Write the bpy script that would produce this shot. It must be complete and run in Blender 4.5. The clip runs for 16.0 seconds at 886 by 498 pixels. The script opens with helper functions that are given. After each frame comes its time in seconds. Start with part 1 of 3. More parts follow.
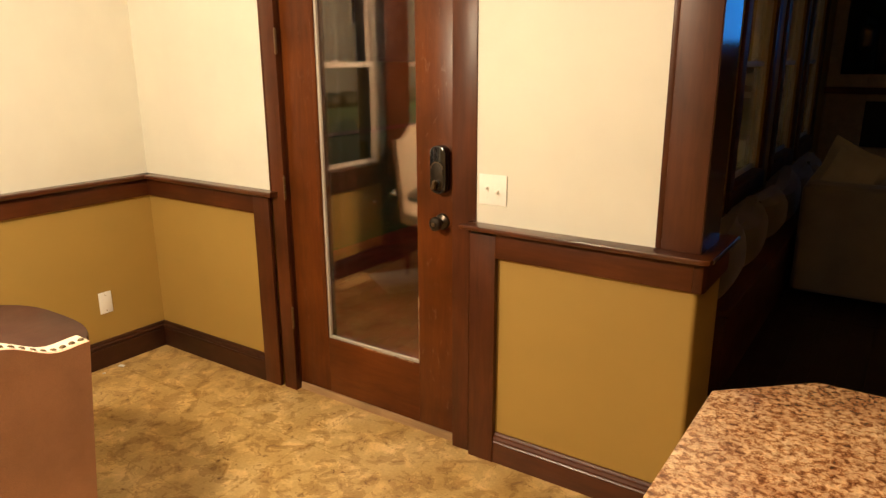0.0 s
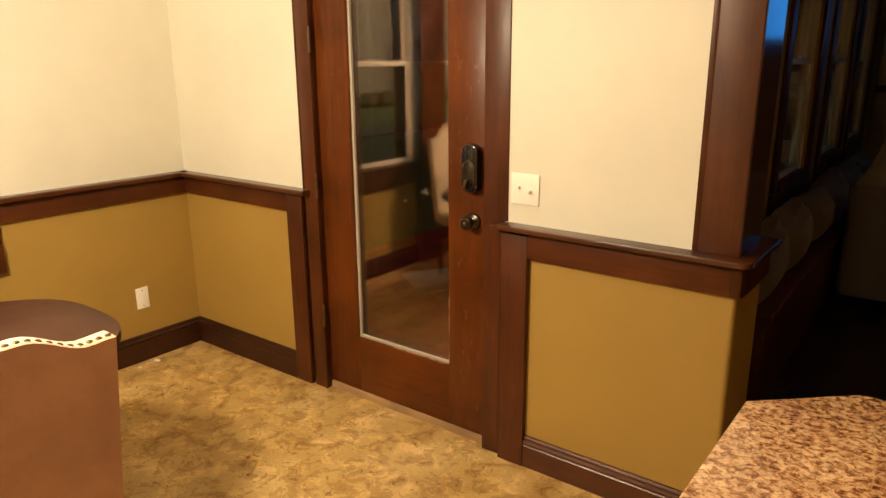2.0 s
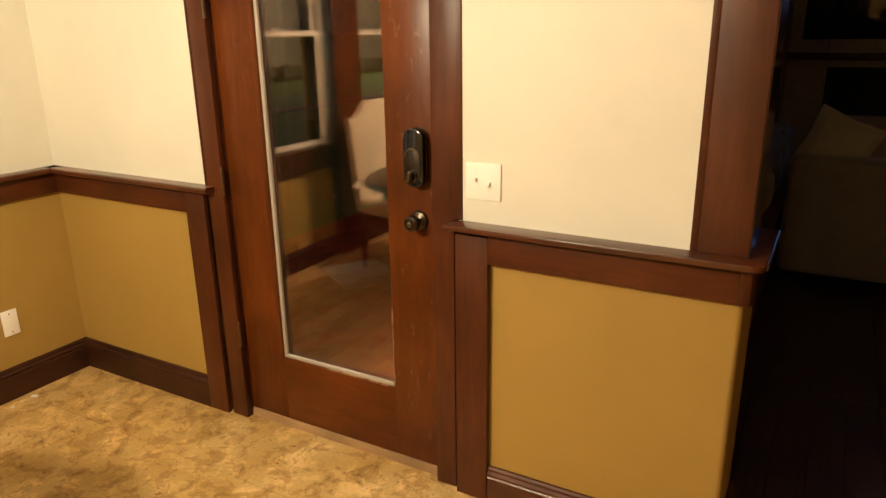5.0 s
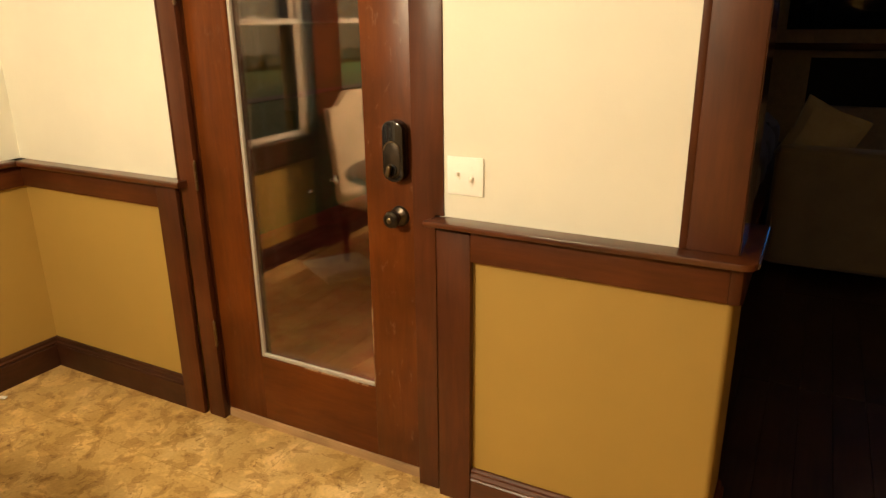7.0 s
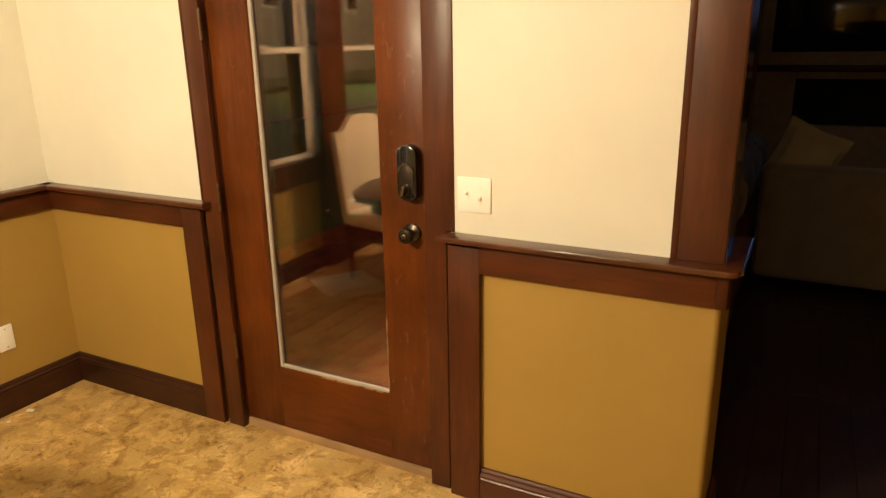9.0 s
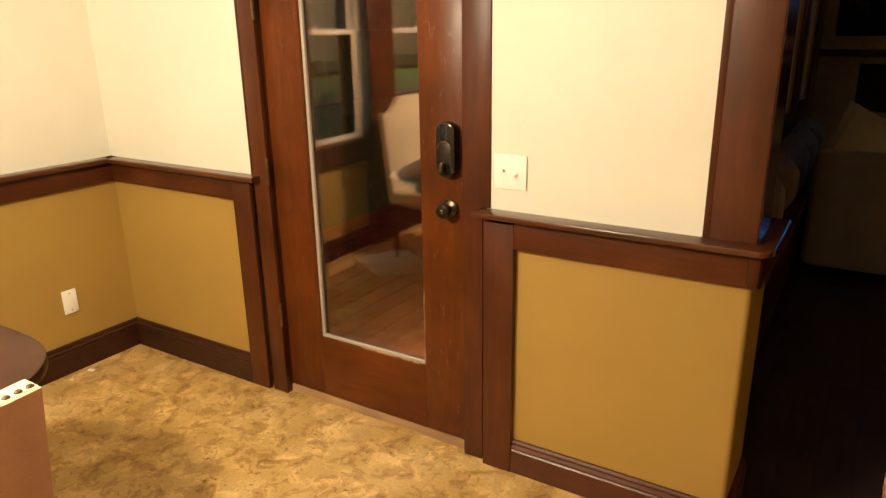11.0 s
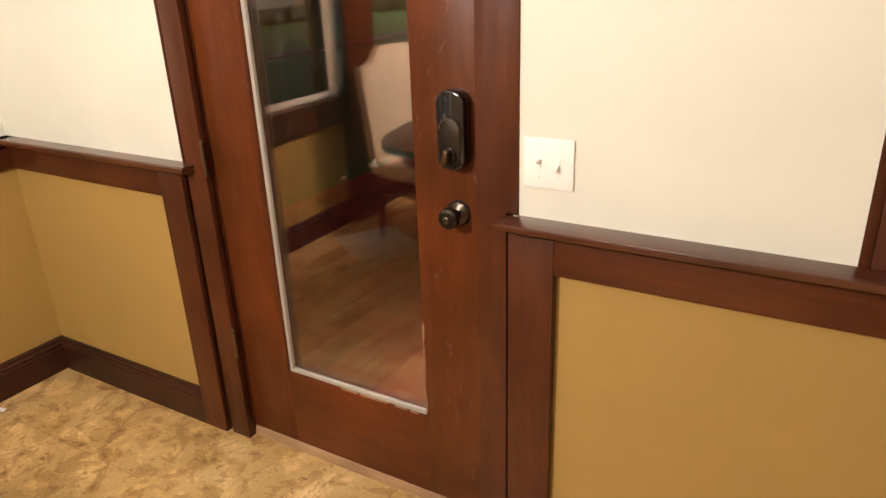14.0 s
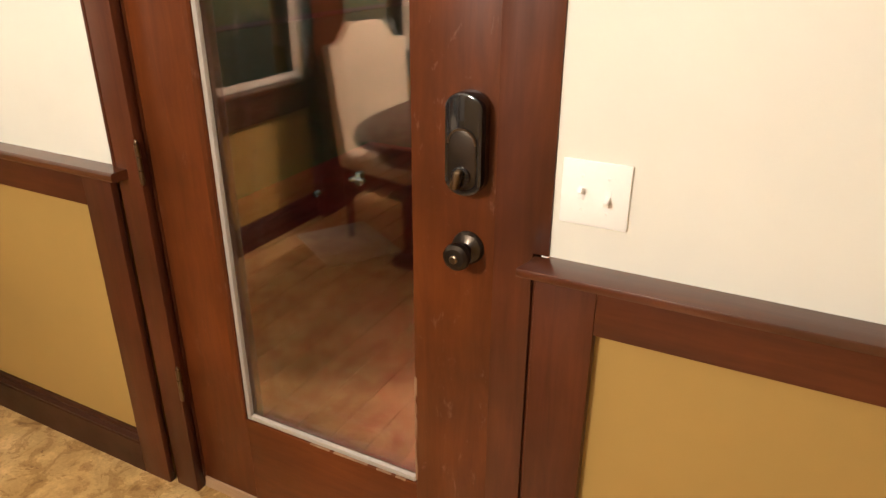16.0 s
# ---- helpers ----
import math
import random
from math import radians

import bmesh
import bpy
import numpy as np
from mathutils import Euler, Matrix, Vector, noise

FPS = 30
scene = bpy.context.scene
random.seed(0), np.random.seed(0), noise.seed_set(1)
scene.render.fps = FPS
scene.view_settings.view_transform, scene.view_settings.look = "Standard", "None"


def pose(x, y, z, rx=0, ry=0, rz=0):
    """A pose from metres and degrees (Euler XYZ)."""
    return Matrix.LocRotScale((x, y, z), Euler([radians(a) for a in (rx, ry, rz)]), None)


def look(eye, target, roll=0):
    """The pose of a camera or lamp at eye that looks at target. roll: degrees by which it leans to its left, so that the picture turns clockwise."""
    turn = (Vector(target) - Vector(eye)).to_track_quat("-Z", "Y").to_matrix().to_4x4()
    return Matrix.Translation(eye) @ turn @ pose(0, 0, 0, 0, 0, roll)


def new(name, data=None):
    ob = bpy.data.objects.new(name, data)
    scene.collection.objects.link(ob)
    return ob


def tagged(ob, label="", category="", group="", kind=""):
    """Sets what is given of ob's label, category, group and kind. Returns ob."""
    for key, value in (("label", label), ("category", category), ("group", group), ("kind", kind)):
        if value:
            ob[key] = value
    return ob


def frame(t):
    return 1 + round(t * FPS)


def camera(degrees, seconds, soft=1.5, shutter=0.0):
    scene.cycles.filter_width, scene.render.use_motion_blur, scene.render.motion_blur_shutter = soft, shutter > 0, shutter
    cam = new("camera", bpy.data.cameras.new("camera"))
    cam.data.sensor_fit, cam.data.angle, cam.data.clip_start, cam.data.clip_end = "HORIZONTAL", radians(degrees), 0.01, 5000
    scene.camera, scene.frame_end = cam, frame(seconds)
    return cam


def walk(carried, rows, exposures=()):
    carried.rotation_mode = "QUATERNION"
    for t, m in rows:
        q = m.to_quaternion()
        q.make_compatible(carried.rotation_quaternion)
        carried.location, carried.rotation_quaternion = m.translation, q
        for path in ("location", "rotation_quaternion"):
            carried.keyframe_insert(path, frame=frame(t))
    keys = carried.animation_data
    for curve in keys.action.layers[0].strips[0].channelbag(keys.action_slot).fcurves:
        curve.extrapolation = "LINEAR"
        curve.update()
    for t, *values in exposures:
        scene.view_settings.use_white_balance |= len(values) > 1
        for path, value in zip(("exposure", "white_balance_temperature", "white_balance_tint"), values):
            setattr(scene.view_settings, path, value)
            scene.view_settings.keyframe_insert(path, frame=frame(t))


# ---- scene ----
cam = camera(65.2, 16.0, soft=1.4)
PATH = [
    (0, (2.366, -2.189, 1.58), (1.284, -0.592, 1.051), -0.2),
    (0.5, (2.38, -2.176, 1.58), (1.248, -0.62, 1.033), -1.3),
    (1, (2.376, -2.17, 1.58), (1.23, -0.618, 1.052), -1.4),
    (1.5, (2.368, -2.143, 1.568), (1.213, -0.598, 1.039), -0.9),
    (2, (2.368, -2.15, 1.571), (1.199, -0.615, 1.042), -0.4),
    (2.5, (2.371, -2.153, 1.575), (1.194, -0.621, 1.055), -0.5),
    (3, (2.37, -2.15, 1.573), (1.185, -0.623, 1.057), 0.4),
    (3.5, (2.273, -2.114, 1.555), (1.135, -0.566, 1.0), -0.2),
    (4, (2.101, -1.952, 1.574), (1.02, -0.387, 0.957), -1.3),
    (4.5, (2.014, -1.903, 1.56), (1.067, -0.251, 0.95), -0.8),
    (4.7, (2.01, -1.88, 1.553), (1.067, -0.217, 0.950), -0.8),
    (7, (1.979, -1.774, 1.549), (1.084, -0.1, 0.918), -0.6),
    (7.5, (1.996, -1.766, 1.539), (1.084, -0.1, 0.913), -0.6),
    (8, (1.994, -1.827, 1.56), (1.108, -0.14, 0.952), -0.9),
    (8.2, (2.004, -1.864, 1.565), (1.123, -0.166, 0.979), -0.7),
    (10.3, (2.019, -2.016, 1.605), (1.113, -0.325, 1.038), -1.6),
    (10.5, (2.026, -2.026, 1.587), (1.112, -0.344, 1.009), -0.7),
    (11, (2.089, -1.993, 1.569), (1.081, -0.378, 0.956), -0.9),
    (11.5, (1.964, -2.049, 1.55), (1.003, -0.413, 0.917), 0.5),
    (12, (1.708, -1.893, 1.561), (0.88, -0.21, 0.866), -2.6),
    (12.5, (1.645, -1.763, 1.538), (0.869, -0.071, 0.807), -1.7),
    (13, (1.66, -1.566, 1.528), (0.778, 0.065, 0.778), -0.9),
    (13.5, (1.655, -1.43, 1.528), (0.715, 0.166, 0.774), -1.6),
    (14, (1.657, -1.385, 1.524), (0.708, 0.204, 0.767), -2.1),
    (14.5, (1.66, -1.396, 1.524), (0.698, 0.191, 0.778), -1.8),
    (15, (1.585, -1.334, 1.506), (0.63, 0.237, 0.717), -0.9),
    (15.5, (1.427, -1.165, 1.493), (0.524, 0.431, 0.694), 0.2),
    (16, (1.381, -1.087, 1.502), (0.547, 0.537, 0.685), 0.2),
]
EXPOSURE = [
    (0.0, 0.05, 6350, 11), (1.5, 0.02, 6550, 9), (3.5, -0.08, 6700, 8), (4.5, 0.02, 6450, 8), (7.0, 0.05, 6650, 6), (8.0, 0.03, 6650, 6),
    (10.5, 0.13, 6500, 8), (11.0, 0.24, 6300, 8), (12.5, 0.27, 5500, 11), (14.5, 0.20, 5080, 13), (16.0, 0.20, 5150, 13),
]
walk(cam, [(t, look(eye, target, roll)) for t, eye, target, roll in PATH], EXPOSURE)

# ---- world and light ----
world = bpy.data.worlds.new("night")
scene.world = world
world.use_nodes = True
world.node_tree.nodes["Background"].inputs["Color"].default_value = (0.10, 0.14, 0.22, 1)
world.node_tree.nodes["Background"].inputs["Strength"].default_value = 0.009

LAMP_AT = (0.44, -2.10, 2.06)
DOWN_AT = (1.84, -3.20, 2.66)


def lamp(name, kind, m, power, colour, size):
    data = bpy.data.lights.new(name, kind)
    data.energy, data.color = power, colour
    if kind == "POINT":
        data.shadow_soft_size = size
    else:
        data.size = size
    ob = new(name, data)
    ob.matrix_world = m
    return ob


lamp("chandelier_light", "POINT", pose(*LAMP_AT), 233, (1.0, 0.79, 0.530), 0.17)
# Unseen kitchen light, assumed so the chair back and bar top brighten.
down = lamp("assumed_downlight", "AREA", pose(*DOWN_AT), 13, (1.0, 0.77, 0.575), 0.16)
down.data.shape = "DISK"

# Added lamp, out of view, that brightens the lawn and the house.
lamp("added_lawn_light", "POINT", pose(-12.4, -27, 5.6), 9500, (1.0, 0.86, 0.62), 0.15)

# ---- materials ----


def material(name):
    m = bpy.data.materials.new(name)
    m.use_nodes = True
    return m, m.node_tree, m.node_tree.nodes["Principled BSDF"]


def put(nt, kind, **values):
    n = nt.nodes.new(kind)
    for key, value in values.items():
        n.inputs[key].default_value = value
    return n


def coords(nt, scale=(1, 1, 1), vary=0.0):
    """Object coordinates in metres, shifted from object to object by vary."""
    c = nt.nodes.new("ShaderNodeTexCoord")
    mp = put(nt, "ShaderNodeMapping", Scale=scale)
    nt.links.new(c.outputs["Object"], mp.inputs["Vector"])
    if vary:
        info = nt.nodes.new("ShaderNodeObjectInfo")
        mul = nt.nodes.new("ShaderNodeMath")
        mul.operation = "MULTIPLY"
        mul.inputs[1].default_value = vary
        nt.links.new(info.outputs["Random"], mul.inputs[0])
        nt.links.new(mul.outputs[0], mp.inputs["Location"])
    return mp.outputs["Vector"]


def noise_tex(nt, vec, scale, detail=4.0, rough=0.55, distort=0.0):
    n = put(nt, "ShaderNodeTexNoise", Scale=scale, Detail=detail, Roughness=rough, Distortion=distort)
    nt.links.new(vec, n.inputs["Vector"])
    return n.outputs["Fac"]


def ramp(nt, fac, stops):
    r = nt.nodes.new("ShaderNodeValToRGB")
    while len(r.color_ramp.elements) < len(stops):
        r.color_ramp.elements.new(0.5)
    for e, (p, c) in zip(r.color_ramp.elements, stops):
        e.position, e.color = p, (*c, 1)
    nt.links.new(fac, r.inputs["Fac"])
    return r.outputs["Color"]


def mix(nt, a, b, fac, mode="MIX"):
    n = nt.nodes.new("ShaderNodeMix")
    n.data_type, n.blend_type = "RGBA", mode
    for sock, value in ((n.inputs[0], fac), (n.inputs[6], a), (n.inputs[7], b)):
        if hasattr(value, "links"):
            nt.links.new(value, sock)
        else:
            sock.default_value = value if isinstance(value, float) else (*value, 1)
    return n.outputs[2]


def bump(nt, bsdf, height, strength, distance):
    b = put(nt, "ShaderNodeBump", Strength=strength, Distance=distance)
    nt.links.new(height, b.inputs["Height"])
    nt.links.new(b.outputs["Normal"], bsdf.inputs["Normal"])


def rough_from(nt, bsdf, fac, low, high):
    m = put(nt, "ShaderNodeMapRange")
    m.inputs["To Min"].default_value, m.inputs["To Max"].default_value = low, high
    nt.links.new(fac, m.inputs["Value"])
    nt.links.new(m.outputs["Result"], bsdf.inputs["Roughness"])


def wood(name, dark, light, grain=(1, 1, 1), low=0.32, high=0.48, coat=0.05, gloss=0.25, spec=0.30, smears=0.0):
    """Stained wood; grain squeezes the noise across the fibres."""
    m, nt, b = material(name)
    v = coords(nt, grain, 9.0)
    fine = noise_tex(nt, v, 9, 6, 0.65, 0.6)
    broad = noise_tex(nt, coords(nt, (1, 1, 1), 5.0), 3.2, 3, 0.5)
    c = ramp(nt, fine, [(0.25, dark), (0.75, light)])
    c2 = mix(nt, c, ramp(nt, broad, [(0.3, (0.55, 0.52, 0.50)), (0.7, (1.22, 1.16, 1.05))]), 0.85, "MULTIPLY")
    nt.links.new(c2, b.inputs["Base Color"])
    rough_from(nt, b, noise_tex(nt, coords(nt), 14, 4, 0.6), low, high)
    if smears:
        marks = ramp(nt, noise_tex(nt, coords(nt, (1.6, 1.6, 0.8)), 21, 5, 0.7, 0.4), [(0.60, (0, 0, 0)), (0.74, (smears, smears, smears))])
        nt.links.new(mix(nt, c2, (0.34, 0.21, 0.14), marks), b.inputs["Base Color"])
    b.inputs["Specular IOR Level"].default_value = spec
    b.inputs["Coat Weight"].default_value = coat
    b.inputs["Coat Roughness"].default_value = gloss
    bump(nt, b, fine, 0.12, 0.002)
    return m


def paint(name, colour, rough=0.6, mottle=0.05, grain=0.25):
    """Rolled wall paint with orange-peel relief and faint uneven coats."""
    m, nt, b = material(name)
    v = coords(nt)
    broad = noise_tex(nt, v, 1.7, 4, 0.6)
    lo = tuple(x * (1 - mottle) for x in colour)
    hi = tuple(min(1, x * (1 + mottle)) for x in colour)
    nt.links.new(ramp(nt, broad, [(0.3, lo), (0.7, hi)]), b.inputs["Base Color"])
    b.inputs["Roughness"].default_value = rough
    bump(nt, b, noise_tex(nt, v, 190, 2, 0.5), grain, 0.001)
    return m


def plain(name, colour, rough=0.5, metal=0.0, grain=0.0, scale=60, coat=0.0, vary=0.12):
    m, nt, b = material(name)
    v = coords(nt)
    f = noise_tex(nt, v, scale, 4, 0.6)
    nt.links.new(ramp(nt, f, [(0.3, tuple(x * (1 - vary) for x in colour)), (0.7, tuple(min(1, x * (1 + vary)) for x in colour))]), b.inputs["Base Color"])
    rough_from(nt, b, noise_tex(nt, v, scale * 0.4, 3), rough * 0.85, min(1, rough * 1.15))
    b.inputs["Metallic"].default_value = metal
    b.inputs["Coat Weight"].default_value = coat
    if grain:
        bump(nt, b, f, grain, 0.002)
    return m


def fabric(name, colour):
    m, nt, b = material(name)
    v = coords(nt)
    wv = noise_tex(nt, coords(nt, (1, 1, 3)), 420, 2)
    broad = noise_tex(nt, v, 6, 4, 0.6)
    c = ramp(nt, broad, [(0.3, tuple(x * 0.85 for x in colour)), (0.7, tuple(min(1, x * 1.08) for x in colour))])
    nt.links.new(mix(nt, c, ramp(nt, wv, [(0.35, (0.8, 0.8, 0.8)), (0.65, (1.08, 1.08, 1.08))]), 0.7, "MULTIPLY"), b.inputs["Base Color"])
    b.inputs["Roughness"].default_value = 0.85
    b.inputs["Sheen Weight"].default_value = 0.25
    bump(nt, b, wv, 0.35, 0.001)
    return m


def tile_stone(name):
    """Tan slate-look tile: broad clouds, crisp-edged darker and paler flakes, ragged dark pits, fine grain."""
    m, nt, b = material(name)
    v = nt.nodes.new("ShaderNodeNewGeometry").outputs["Position"]
    cloud = noise_tex(nt, v, 3.6, 3, 0.55, 0.3)
    c = ramp(nt, cloud, [(0.32, (0.420, 0.268, 0.088)), (0.50, (0.505, 0.337, 0.124)), (0.68, (0.590, 0.416, 0.180))])
    # darker flakes with torn edges
    flake = noise_tex(nt, v, 11.0, 10, 0.66, 0.7)
    c = mix(nt, c, ramp(nt, flake, [(0.340, (0.50, 0.40, 0.27)), (0.385, (0.66, 0.57, 0.44)), (0.393, (0.76, 0.69, 0.59)), (0.445, (0.84, 0.79, 0.72)), (0.460, (0.70, 0.62, 0.50)), (0.470, (0.72, 0.64, 0.53)), (0.480, (1.03, 1.03, 1.03))]), 1.0, "MULTIPLY")
    # paler layers
    layer = noise_tex(nt, coords_shift(nt, v, (7.3, 2.1, 0.0)), 8.0, 8, 0.62, 0.35)
    c = mix(nt, c, ramp(nt, layer, [(0.520, (1, 1, 1)), (0.528, (1.15, 1.16, 1.20)), (0.585, (1.18, 1.20, 1.26)), (0.593, (1.32, 1.35, 1.46))]), 1.0, "MULTIPLY")
    # small ragged pits, gathered in places
    pit = noise_tex(nt, coords_shift(nt, v, (1.7, 9.4, 0.0)), 27, 8, 0.7, 0.5)
    spots = ramp(nt, pit, [(0.37, (0.44, 0.35, 0.24)), (0.395, (0.62, 0.54, 0.42)), (0.41, (1, 1, 1))])
    where = ramp(nt, noise_tex(nt, v, 4.2, 3, 0.5), [(0.46, (0.10, 0.10, 0.10)), (0.60, (1, 1, 1))])
    c = mix(nt, c, spots, where, "MULTIPLY")
    fine = noise_tex(nt, v, 85, 5, 0.7)
    c = mix(nt, c, ramp(nt, fine, [(0.32, (0.86, 0.84, 0.80)), (0.68, (1.10, 1.10, 1.10))]), 1.0, "MULTIPLY")
    nt.links.new(c, b.inputs["Base Color"])
    rough_from(nt, b, flake, 0.34, 0.55)
    bump(nt, b, flake, 0.25, 0.004)
    return m


def coords_shift(nt, vec, by):
    n = nt.nodes.new("ShaderNodeVectorMath")
    n.inputs[1].default_value = by
    nt.links.new(vec, n.inputs[0])
    return n.outputs[0]


def granite(name):
    """Polished tan granite: cream and pink crystals, brown and black flecks."""
    m, nt, b = material(name)
    v = coords(nt)
    base = ramp(nt, noise_tex(nt, v, 16, 5, 0.65, 0.6), [(0.30, (0.44, 0.240, 0.120)), (0.50, (0.62, 0.395, 0.215)), (0.70, (0.72, 0.51, 0.31))])
    grain = noise_tex(nt, v, 120, 4, 0.65, 0.5)
    c = mix(nt, base, ramp(nt, grain, [(0.36, (0.70, 0.62, 0.55)), (0.50, (1, 1, 1)), (0.64, (1.28, 1.25, 1.2))]), 1.0, "MULTIPLY")
    fleck = noise_tex(nt, v, 98, 6, 0.68, 0.45)
    c = mix(nt, c, ramp(nt, fleck, [(0.34, (0.17, 0.10, 0.07)), (0.40, (0.36, 0.23, 0.16)), (0.45, (0.52, 0.38, 0.29)), (0.50, (0.80, 0.69, 0.60)), (0.53, (1, 1, 1))]), 1.0, "MULTIPLY")
    nt.links.new(c, b.inputs["Base Color"])
    b.inputs["Roughness"].default_value = 0.16
    return m


def clear_glass(name, tint=(1, 1, 1), ior=1.52):
    m, nt, b = material(name)
    b.inputs["Base Color"].default_value = (0.97, 0.98, 0.97, 1)
    b.inputs["Transmission Weight"].default_value = 1.0
    b.inputs["IOR"].default_value = ior
    b.inputs["Specular Tint"].default_value = (*tint, 1)
    smear = noise_tex(nt, coords(nt), 5, 5, 0.6)
    rough_from(nt, b, smear, 0.0, 0.03)
    return m


def glow(name, colour, strength):
    m, nt, b = material(name)
    b.inputs["Base Color"].default_value = (*colour, 1)
    b.inputs["Emission Color"].default_value = (*colour, 1)
    b.inputs["Emission Strength"].default_value = strength
    return m


RED_DARK, RED_LIGHT = (0.060, 0.0162, 0.0050), (0.104, 0.0295, 0.0086)
WOOD_V = wood("dark_wood_upright", RED_DARK, RED_LIGHT, (5, 5, 0.45))
WOOD_X = wood("dark_wood_along_x", RED_DARK, RED_LIGHT, (0.45, 5, 5))
WOOD_Y = wood("dark_wood_along_y", RED_DARK, RED_LIGHT, (5, 0.45, 5))
BASE_WOOD = wood("baseboard_wood", (0.030, 0.0100, 0.0048), (0.052, 0.0165, 0.0075), (1.5, 1.5, 5))
CAP_WOOD = wood("cap_wood", RED_DARK, RED_LIGHT, (0.45, 5, 5), 0.26, 0.38, 0.45, 0.18, 0.5)
BASE_GLOSS = wood("half_wall_base_wood", RED_DARK, RED_LIGHT, (0.45, 5, 5), 0.32, 0.44, 0.15, 0.26, 0.4)
CAP_WOOD_Y = wood("cap_wood_along_y", RED_DARK, RED_LIGHT, (5, 0.45, 5), 0.26, 0.38, 0.45, 0.18, 0.5)
POST_WOOD = wood("column_wood", RED_DARK, RED_LIGHT, (5, 5, 0.45), 0.42, 0.54, 0.08, 0.35, 0.5)
DOOR_V = wood("door_wood_upright", (0.080, 0.0200, 0.0036), (0.136, 0.0370, 0.0062), (4, 4, 0.5), 0.32, 0.48, 0.05, 0.25, 0.20, 0.11)
DOOR_WORN = wood("door_wood_smeared", (0.080, 0.0200, 0.0036), (0.136, 0.0370, 0.0062), (4, 4, 0.5), 0.30, 0.46, 0.08, 0.25, 0.22, 0.30)
DOOR_X = wood("door_wood_across", (0.080, 0.0200, 0.0036), (0.136, 0.0370, 0.0062), (0.5, 4, 4), 0.32, 0.48, 0.05, 0.25, 0.20)
TABLE_WOOD = wood("table_wood", (0.046, 0.0145, 0.0075), (0.078, 0.025, 0.0125), (5, 0.5, 5), 0.34, 0.48, 0.05)
WORN = wood("worn_bare_wood", (0.20, 0.10, 0.05), (0.42, 0.27, 0.16), (3, 3, 1.2), 0.5, 0.7, 0.0)
OAK = wood("threshold_oak", (0.34, 0.21, 0.11), (0.46, 0.31, 0.17), (0.5, 5, 5), 0.4, 0.55, 0.1)
PLANK = wood("dark_floorboards", (0.022, 0.012, 0.009), (0.046, 0.026, 0.018), (5, 0.4, 5), 0.3, 0.45, 0.2)
# Smooth dark finish for the pieces added to mirror the blue glow.
GLINT_WOOD = plain("smooth_glint_wood", (0.040, 0.014, 0.008), 0.14, vary=0.2)
CREAM = paint("cream_wall_paint", (0.765, 0.748, 0.645))
TAN = paint("tan_wall_paint", (0.388, 0.247, 0.058), 0.55)
WHITE = paint("white_ceiling_paint", (0.78, 0.76, 0.72))
VINYL = plain("white_vinyl", (0.70, 0.67, 0.60), 0.35, vary=0.03)
BEAD = plain("grey_glazing_vinyl", (0.40, 0.355, 0.30), 0.4, vary=0.06)
PLATE = plain("white_plastic", (0.93, 0.92, 0.86), 0.42, vary=0.015)
BRONZE = plain("oil_rubbed_bronze", (0.062, 0.050, 0.038), 0.30, 0.9, 0.0, 40)
BLACK_GLOSS = plain("black_gloss_plastic", (0.012, 0.011, 0.011), 0.12, 0.0, 0.0, 40, 0.5)
NICKEL = plain("worn_nickel", (0.62, 0.56, 0.46), 0.25, 1.0)
NAIL = plain("antique_brass", (0.20, 0.15, 0.09), 0.3, 1.0)
NAILHEAD = plain("dark_nailhead", (0.13, 0.088, 0.045), 0.4, 0.8)
CHROME = plain("chrome", (0.8, 0.8, 0.8), 0.12, 1.0)
TILE = tile_stone("mottled_stone_tile")
GROUT = plain("grout", (0.40, 0.262, 0.092), 0.85, 0, 0.2)
GRANITE = granite("polished_granite")
GLASS = clear_glass("window_glass")
# Tint and high IOR put a redder, stronger reflection into this glass.
TINTED = clear_glass("tinted_door_glass", (1.0, 0.68, 0.52), 1.98)
# Strong red of the assumed deck carries the veil seen through the pane.
DECK = wood("red_veil_deck", (0.290, 0.026, 0.018), (0.430, 0.050, 0.034), (5, 0.5, 5), 0.5, 0.7, 0.0)
LINEN = fabric("cream_linen", (0.66, 0.555, 0.415))
TAUPE = fabric("taupe_back_fabric", (0.66, 0.375, 0.25))
# Living-room fabrics, toned darker to carry the dimness of the unlit room.
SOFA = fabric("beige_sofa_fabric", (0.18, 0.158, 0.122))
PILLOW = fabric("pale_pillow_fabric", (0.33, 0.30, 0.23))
DUSK = fabric("dim_cushion_fabric", (0.15, 0.12, 0.085))
STONE = plain("fireplace_stone", (0.46, 0.39, 0.30), 0.8, 0, 0.6, 14)
SOOT = plain("black_firebox", (0.01, 0.01, 0.01), 0.7)
PAPER = plain("paper", (0.8, 0.78, 0.72), 0.8)
PATCH = fabric("patch_fabric", (0.34, 0.110, 0.075))
BLUE = glow("blue_panel_glow", (0.04, 0.32, 0.95), 3.4)
BULB = glow("lamp_glass", (1.0, 0.78, 0.5), 3.0)

# ---- mesh helpers ----


def join(bm, other):
    me = bpy.data.meshes.new("tmp")
    other.to_mesh(me)
    other.free()
    bm.from_mesh(me)
    bpy.data.meshes.remove(me)


